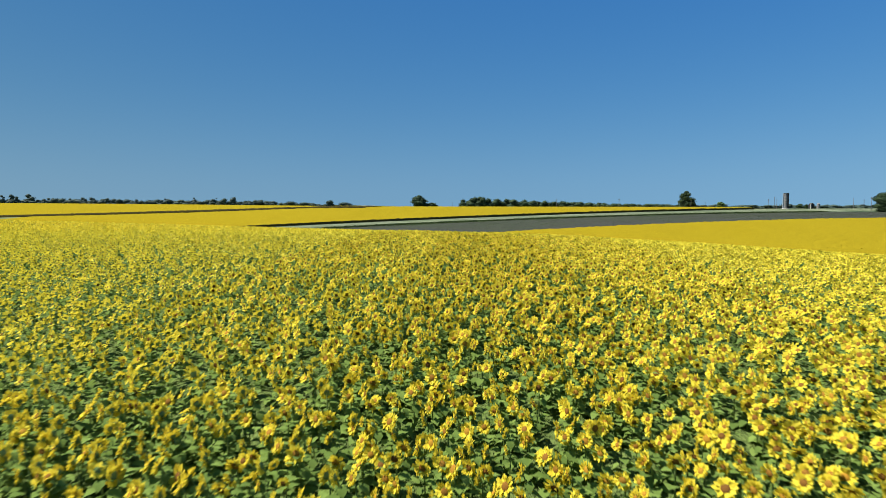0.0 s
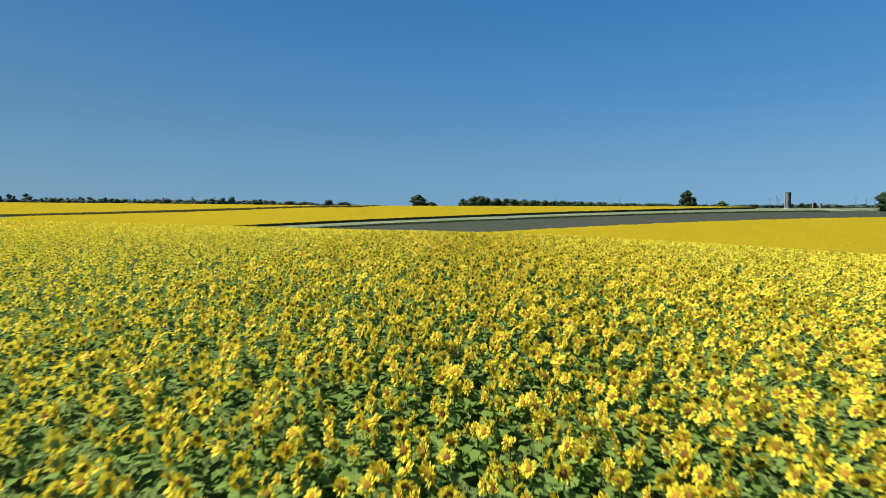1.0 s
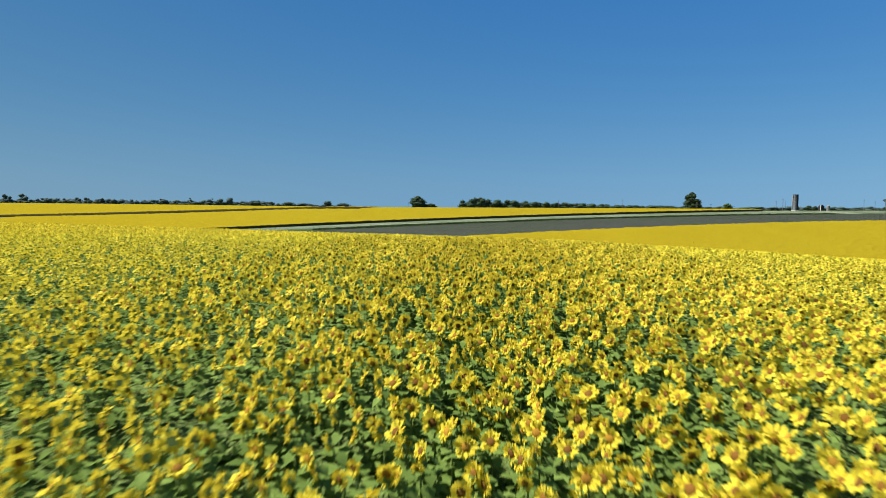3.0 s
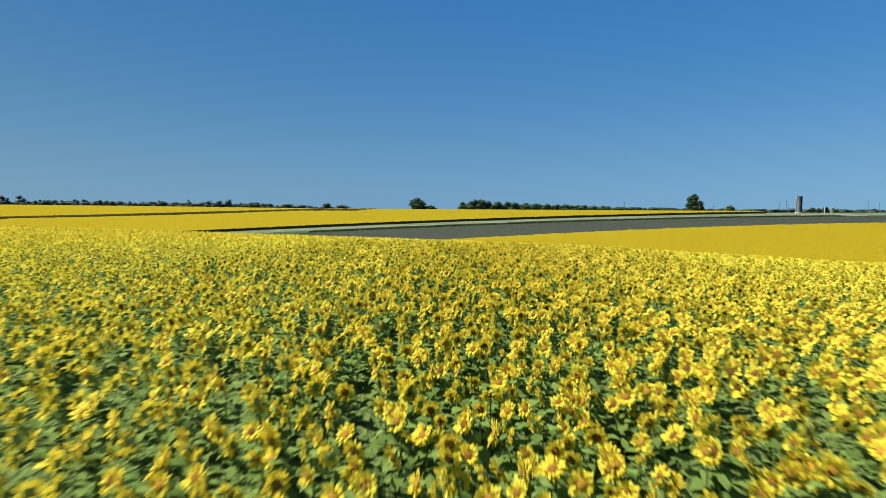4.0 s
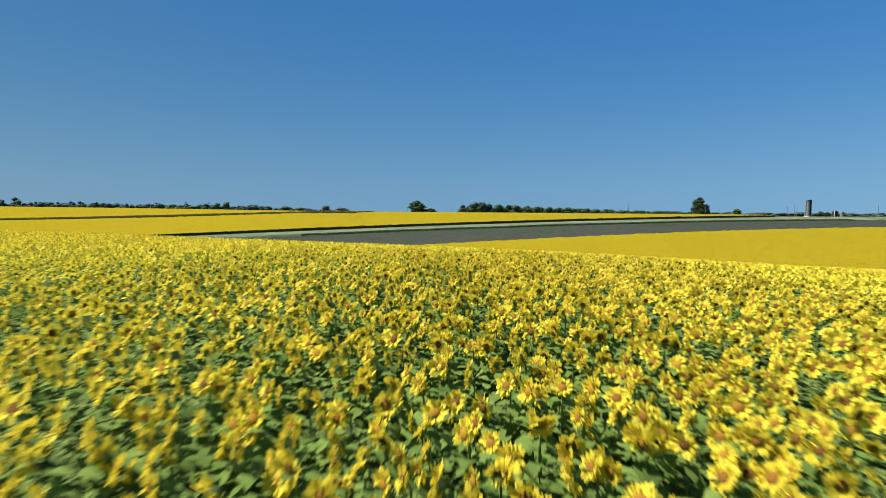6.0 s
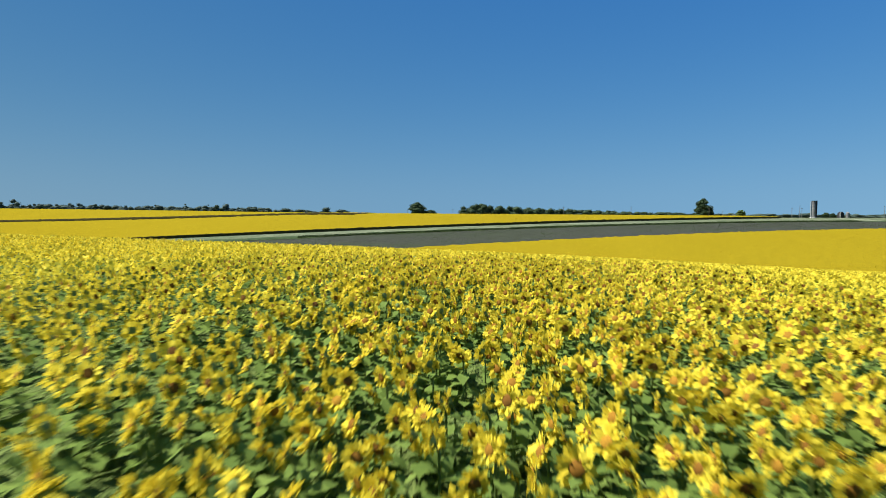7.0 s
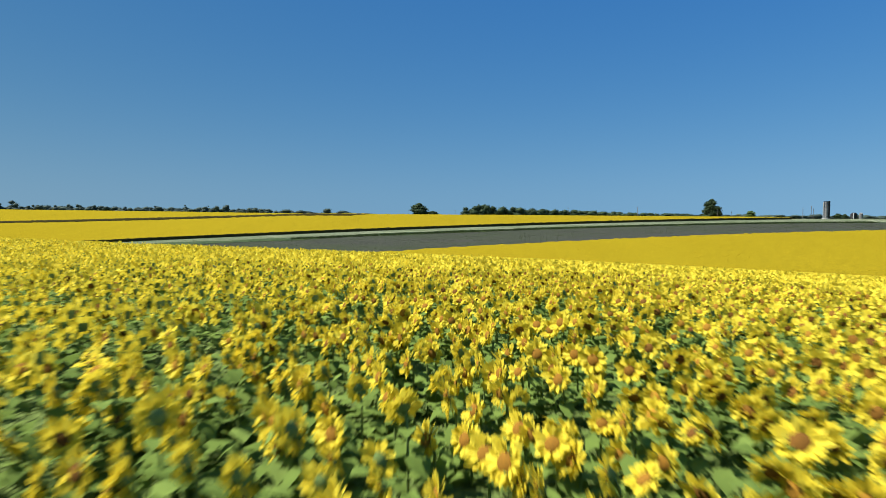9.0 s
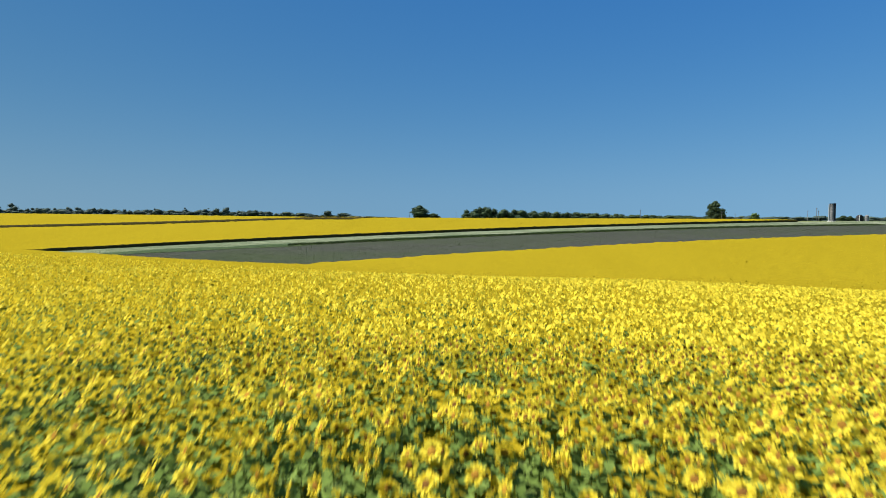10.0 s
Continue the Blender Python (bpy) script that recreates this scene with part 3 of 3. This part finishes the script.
tufts("weeds", lambda x: edge_pale(x) - 4, lambda x: edge_pale(x) + 3, -60, 300, 6500, 0.75, hedge_mat, "rank dark green weeds along the bare strip", 63)
tufts("dry_grass", edge_pale, edge_two, -200, 420, 14000, 0.26, straw_mat, "pale dry grass tufts on the unploughed strip", 62)

# ---- trees ----
def heart_piece(n=8, m=5):
    """A rounded mass: triangles and points of a coarse ball."""
    a, b = np.meshgrid(np.arange(n) * 2 * math.pi / n, (np.arange(m) + 0.5) * math.pi / m, indexing="ij")
    v = np.stack([np.cos(a) * np.sin(b), np.sin(a) * np.sin(b), np.cos(b)], -1).reshape(-1, 3)
    t = []
    for i in range(n):
        for j in range(m - 1):
            p, q = i * m + j, (i + 1) % n * m + j
            t += [(p, p + 1, q + 1), (p, q + 1, q)]
    return np.array(t), v


def crown_arrays(lobes, g, count, leaf):
    """Leaf clumps spread over lobes (x, y, z, rx, rz), thicker towards their outside."""
    P = []
    weight = np.array([l[3] * l[3] for l in lobes])
    for (x, y, z, rx, rz), k in zip(lobes, np.maximum(8, count * weight / weight.sum()).astype(int)):
        d = g.normal(size=(k, 3))
        d /= np.linalg.norm(d, axis=1)[:, None]
        d *= 1.03 * g.uniform(0.12, 1.0, (k, 1)) ** 0.35
        P.append(d * (rx, rx, rz) + (x, y, z))
    P = np.concatenate(P)
    n = len(P)
    a = g.normal(size=(n, 3))
    a /= np.linalg.norm(a, axis=1)[:, None]
    b = np.cross(a, g.normal(size=(n, 3)))
    b /= np.linalg.norm(b, axis=1)[:, None]
    s = leaf * g.uniform(0.6, 1.3, (n, 1))
    V = np.stack([P - a * s, P + b * s * 0.6, P + a * s, P - b * s * 0.6], 1).reshape(-1, 3)
    i = np.arange(n)[:, None] * 4
    T = np.concatenate([i + (0, 1, 2), i + (0, 2, 3)])
    heart, hv = heart_piece()
    L = np.array(lobes)
    C = hv[None] * L[:, None, [3, 3, 4]] * 0.74 * g.uniform(0.8, 1.15, (len(L), len(hv), 1)) + L[:, None, :3]
    H = heart[None] + (len(V) + np.arange(len(L)) * len(hv))[:, None, None]
    return np.concatenate([V, C.reshape(-1, 3)]), np.concatenate([T, H.reshape(-1, 3)])


def tree(x, y, h, w, label, seed, mat=None, shape="round", group="", count=900, leaf=0.55):
    g = np.random.default_rng(seed)
    e = thing("tree", x, y, label, "tree", group)
    bm = bmesh.new()
    tube(bm, h * 0.032, h * 0.016, -0.4, h * 0.55, 8)
    for k in range(6):
        a = k * 1.05 + g.uniform(0, 0.5)
        z = h * g.uniform(0.25, 0.5)
        r = bmesh.ops.create_cone(bm, segments=5, radius1=h * 0.012, radius2=h * 0.004, depth=w * 0.4)
        m = pose(math.cos(a) * w * 0.15, math.sin(a) * w * 0.15, z + w * 0.1, 0, 55, math.degrees(a))
        bmesh.ops.transform(bm, matrix=m, verts=r["verts"])
    part("trunk", bm, bark_mat, e)
    lobes = []
    for k in range(26):
        t = 0.95 * (k + g.uniform(0, 1)) / 26
        a = g.uniform(0, 6.28)
        if shape == "cone":
            rad = w * 0.5 * (1.0 - 0.62 * t ** 1.3)
        elif shape == "tall":
            rad = w * 0.32
        else:
            rad = w * 0.5 * math.sqrt(max(0.05, 1 - (1.6 * t - 0.7) ** 2)) * 0.95
        q = rad * g.uniform(0.3, 0.62)
        lobes.append((math.cos(a) * q, math.sin(a) * q, h * (0.08 + 0.84 * t), rad * g.uniform(0.45, 0.7), h * g.uniform(0.09, 0.14)))
    lobes.append((0, 0, h * 0.9, w * 0.12, h * 0.1))
    V, T = crown_arrays(lobes, g, count, leaf)
    c = new("crown", mesh_of("crown", V, T, [mat or tree_mat]))
    c.parent = e
    return e


def woods(name, line, tops, widths, seed, label, leaf=1.5, per=460, mat=None, taper=0.28):
    """A row of far trees that nobody could count, as one mesh."""
    g = np.random.default_rng(seed)
    lobes = []
    for (x, y), h, w in zip(line, tops, widths):
        z = float(land(x, y))
        for k in range(6):
            t = (k + g.uniform(0.2, 0.8)) / 6
            r = w * (0.60 - taper * t) * g.uniform(0.8, 1.15)
            high = min(r * 0.75, h * 0.24)
            lobes.append((x + g.normal(0, w * 0.24), y + g.normal(0, w * 0.3), z + (h - high) * (0.05 + 0.95 * t), r, high))
    V, T = crown_arrays(lobes, g, per * len(tops), leaf)
    return tagged(new(name, mesh_of(name, V, T, [mat or tree_mat])), label, "trees", kind="stuff")


def along(x0, y0, x1, y1, n):
    t = np.linspace(0, 1, n)
    return list(zip(x0 + (x1 - x0) * t, y0 + (y1 - y0) * t))


tree(232, 566, 17.2, 20, "broad dark green tree standing alone behind the field", 3, shape="cone", count=12000, leaf=0.42)
tree(252, 538, 6.6, 8, "small round light green tree in the meadow", 4, light_tree_mat, count=1400, leaf=0.4)
tree(-29, 737, 17.5, 23, "dark round tree behind the yellow field", 5, count=8000, leaf=0.5)
tree(-14, 735, 8.5, 15, "low spreading dark tree beside a taller one", 6, count=4500, leaf=0.45)
tree(368, 490, 16.5, 25, "large broad dark tree beside the bare field", 7, count=11000, leaf=0.45)
tree(337, 560, 4.8, 7.5, "small dark green tree behind the barn", 8, count=1500, leaf=0.35)
tree(347, 566, 4.2, 6.0, "low round dark green tree near the barn", 9, count=1300, leaf=0.35)
g_ = np.random.default_rng(21)
woods("woods", along(20, 603, 48, 606, 8), np.array((8.5, 11.5, 13.5, 14.4, 14.6, 13.6, 12.6, 11.8)), g_.uniform(10, 13, 8), 31, "dense dark green wood behind the yellow field", leaf=0.5, per=1500)
woods("woods", along(55, 607, 250, 660, 40), 6.6 + 5.6 * np.linspace(1, 0, 40) ** 1.3 + g_.uniform(-0.5, 0.5, 40), g_.uniform(10, 14, 40), 32, "long dark green wood along the horizon", leaf=0.5, per=900)


def far_row(u):
    """Plan of the far tree line, u from 0 to 1."""
    return -800 + 705 * u, 980 + 116 * u


# low scrub, thinning out to one end, with taller trees standing in it
u_ = np.linspace(0, 1, 150)
low_ = (14.8 - 2.6 * u_ + 1.6 * np.sin(u_ * 37) * np.sin(u_ * 91 + 1) + g_.uniform(-2.2, 1.8, 150)) * np.clip((1.04 - u_) / 0.42, 0.30, 1)
u_ = u_ + g_.uniform(-0.004, 0.004, 150)
woods("woods", [far_row(u) for u in u_], low_, g_.uniform(6, 17, 150), 33, "low uneven scrub and trees on the horizon", leaf=0.75, per=240, mat=hazed_tree_mat, taper=0.08)
TALL = ((0.093, 22.5, 6.6), (0.107, 24.4, 10.4), (0.123, 19.8, 7.6), (0.148, 23.7, 14.2), (0.17, 15.2, 9.5), (0.186, 18.1, 7.6), (0.196, 17.2, 8.6), (0.217, 16.3, 11.5), (0.237, 17.3, 7.7), (0.254, 14.5, 8.7), (0.269, 19.3, 8.7), (0.283, 19.4, 9.6), (0.338, 16.7, 13.6), (0.364, 14.8, 11.7), (0.384, 15.8, 7.8), (0.41, 14.9, 9.8), (0.451, 17.4, 6.9), (0.519, 19.6, 5.9), (0.518, 15.1, 13.9), (0.567, 17.2, 5.0), (0.581, 17.2, 15.0), (0.606, 19.8, 13.0), (0.634, 13.3, 10.0), (0.663, 14.9, 17.1), (0.696, 12.4, 20.2), (0.748, 11.5, 22.4), (0.789, 10.5, 20.4), (0.841, 14.6, 14.4), (0.875, 10.6, 18.5))
woods("woods", [far_row(t[0]) for t in TALL], [t[1] * 1.0 for t in TALL], [t[2] * 0.95 for t in TALL], 35, "scattered taller dark trees on the horizon", leaf=0.55, per=700, mat=hazed_tree_mat, taper=0.14)
woods("woods", along(255, 690, 640, 760, 70), 5.6 + 1.4 * np.sin(np.arange(70) * 0.9) * np.sin(np.arange(70) * 0.23 + 1) + g_.uniform(-0.4, 0.8, 70), g_.uniform(9, 15, 70), 34, "low line of far green trees behind the silo", leaf=0.4, per=330, mat=hazed_tree_mat, taper=0.1)


# ---- silo, barns, poles ----
def silo(x, y):
    e = thing("silo", x, y, "tall weathered concrete silo with dark iron hoops", "silo")
    R, Ht = 1.62, 12.9
    bm = bmesh.new()
    tube(bm, R * 1.7, R * 1.65, -0.6, 0.45, 32)
    part("base_slab", bm, slab_mat, e, "pale concrete base slab")
    bm = bmesh.new()
    tube(bm, R, R, 0.3, Ht, 48)
    top = [f for f in bm.faces if f.normal.z > 0.9]
    r = bmesh.ops.inset_region(bm, faces=top, thickness=0.18)
    bmesh.ops.translate(bm, verts=list({v for f in top for v in f.verts}), vec=(0, 0, -1.6))
    part("wall", bm, concrete_mat, e)
    hoop = None
    for k in range(17):
        z = 0.8 + k * 0.78
        if hoop is None:
            bm = bmesh.new()
            tube(bm, R + 0.03, R + 0.03, -0.03, 0.03, 48)
            hoop = part("hoop", bm, dark_mat, e)
            hoop.location.z = z
        else:
            h = new("hoop", hoop.data)
            h.parent, h.location.z = e, z
    # pale upright box along the silo's left side
    bm = bmesh.new()
    block(bm, -R * 1.46, -R * 1.04, -R * 0.3, R * 0.2, 0.4, Ht - 0.3, 0.04)
    part("pale_side_box", bm, steel_mat, e, "pale upright box up the left side")
    bm = bmesh.new()
    block(bm, R * 0.30, R * 1.10, -R * 1.08, -R * 0.4, 0.4, Ht + 0.5, 0.08)
    part("chute", bm, dark_mat, e, "dark iron unloading chute")
    for k in range(9):
        a = k * 0.7
        bm = bmesh.new()
        block(bm, math.cos(a) * R - 0.25, math.cos(a) * R + 0.25, math.sin(a) * R - 0.25, math.sin(a) * R + 0.25, Ht - 0.02, Ht + 0.28, 0.03)
        part("rim_block", bm, dark_mat, e)


silo(286.0, 495)


def barn(x, y, w, d, h, wall, roof, label, turn=0.0):
    e = thing("barn", x, y, label, "barn", turn=turn)
    bm = bmesh.new()
    block(bm, -w / 2, w / 2, -d / 2, d / 2, -0.3, h * 0.7)
    part("wall", bm, wall, e)
    bm = bmesh.new()
    vs = [bm.verts.new(c) for c in ((-w / 2 - .2, -d / 2 - .2, h * .68), (w / 2 + .2, -d / 2 - .2, h * .68), (w / 2 + .2, d / 2 + .2, h * .68), (-w / 2 - .2, d / 2 + .2, h * .68), (0, -d / 2 - .2, h), (0, d / 2 + .2, h))]
    for f in ((0, 1, 4), (2, 3, 5), (1, 2, 5, 4), (3, 0, 4, 5), (3, 2, 1, 0)):
        bm.faces.new([vs[i] for i in f])
    part("roof", bm, roof, e)
    bm = bmesh.new()
    block(bm, -w * 0.2, w * 0.2, -d / 2 - 0.08, -d / 2 - 0.005, 0, h * 0.45)
    part("door", bm, dark_mat, e)


barn(318.4, 512.2, 3.2, 3.4, 4.9, dark_mat, dark_mat, "small dark boarded barn in the meadow", 0)


def grain_bin(x, y, r, h, mat, label):
    e = thing("grain_bin", x, y, label, "grain bin")
    bm = bmesh.new()
    tube(bm, r, r, -0.2, h, 24)
    part("wall", bm, mat, e)
    bm = bmesh.new()
    tube(bm, r + 0.12, 0.15, h, h + r * 0.55, 24)
    part("roof", bm, mat, e)
    for k in range(4):
        bm = bmesh.new()
        tube(bm, r + 0.025, r + 0.025, h * (k + 0.7) / 4.4, h * (k + 0.7) / 4.4 + 0.06, 24)
        part("rib", bm, mat, e)


# slim pale column added to stand in for the barn's sunlit left wall
grain_bin(316.3, 509.6, 0.24, 4.4, slab_mat, "narrow pale column added along the sunlit edge of the dark barn")
grain_bin(331.6, 523.5, 1.35, 4.2, concrete_mat, "wide grey grain bin behind the barn")
barn(60, 566, 7, 4, 3.0, white_mat, white_mat, "small white hut before the wood", 0)


def pole(x, y, h, label="tall grey timber power pole with a crossarm"):
    e = thing("power_pole", x, y, label, "pole", "power poles across the fields", turn=25)
    bm = bmesh.new()
    tube(bm, 0.19, 0.13, -0.3, h, 8)
    part("post", bm, wood_mat, e)
    bm = bmesh.new()
    block(bm, -1.1, 1.1, -0.07, 0.07, h - 0.74, h - 0.56, 0.02)
    part("crossarm", bm, wood_mat, e)
    for k in (-0.8, 0.0, 0.8):
        bm = bmesh.new()
        tube(bm, 0.05, 0.03, h - 0.58, h - 0.36, 6, k, -0.0)
        part("insulator", bm, steel_mat, e)


for px, py, ph in ((162.6, 547.7, 9.4), (223.2, 533.7, 7.6), (261.8, 592, 7.1), (304.9, 555.7, 8.9), (295.6, 528.8, 10.5), (302.9, 538, 8.6), (-38, 688, 8.9), (13, 800, 10.3), (110.6, 577.6, 10.3), (377.4, 545, 10.2), (380, 535, 8.3), (310.8, 430, 12.4)):
    pole(px, py, ph)


# ---- the sunflowers that the flight passes nearest, one by one ----
def soft_mesh(name, piece, mat):
    return mesh_of(name, piece[0], piece[1], [mat])


stem_mesh = soft_mesh("stem", stem_piece(PLANT_H), stem_mat)
leaf_meshes = [soft_mesh("leaf", fan_leaf(1.0, w), leaf_mat) for w in (0.86, 0.95, 1.04)]
back_mesh = soft_mesh("flower_head", bracts(HEAD_R * 0.40, 12), stem_mat)
disc_mesh = soft_mesh("disc", disc_cap(HEAD_R * 0.43, 14), disc_mat)
petal_meshes = [soft_mesh("petals", join(petal_ring(0, 23, HEAD_R * 1.12, wide=0.17, inner=0.32, lift=0.50, seed=k) + petal_ring(0, 13, HEAD_R * 0.95, wide=0.19, inner=0.28, lift=0.85, seed=k + 9)), petal_mat) for k in range(5)]


def sunflower(x, y, g):
    e = thing("sunflower", x, y, "tall sunflower in full yellow bloom with broad green leaves", "sunflower", "sunflowers in the near rows")
    az, ht = head_turns(1, g)
    high = float(np.clip(g.normal(1.0, 0.055), 0.84, 1.12))
    st = new("stem", stem_mesh)
    st.parent, st.rotation_euler.z, st.scale = e, float(az[0]), (1, 1, high)
    for k in range(11):
        lf = new("leaf", leaf_meshes[k % 3])
        lf.parent = e
        size = (0.12 + 0.10 * min(1, k / 4)) * g.uniform(0.75, 1.25)
        a = float(az[0]) + k * 2.4 + g.uniform(-0.4, 0.4)
        lf.location = (0.03 * math.cos(a), 0.03 * math.sin(a), PLANT_H * high * (0.965 - 0.50 * (k / 11) ** 1.1))
        lf.rotation_euler = (g.uniform(-0.2, 0.2), g.uniform(-0.45, 0.75), a)
        lf.scale = (size, size, size)
    hd = new("flower_head", back_mesh)
    hd.parent = e
    size = float(np.clip(g.normal(1.0, 0.09), 0.75, 1.22))
    m = Matrix([list(row) for row in ht[0]]).to_4x4()
    hd.matrix_local = Matrix.Translation((0.09 * math.cos(az[0]), 0.09 * math.sin(az[0]), PLANT_H * high)) @ m @ Matrix.Diagonal((size, size, size, 1))
    for name, me in (("petals", petal_meshes[int(g.integers(0, 5))]), ("disc", disc_mesh)):
        new(name, me).parent = hd


g_ = np.random.default_rng(77)
for x, y in zip(*SINGLE):
    sunflower(float(x), float(y), g_)
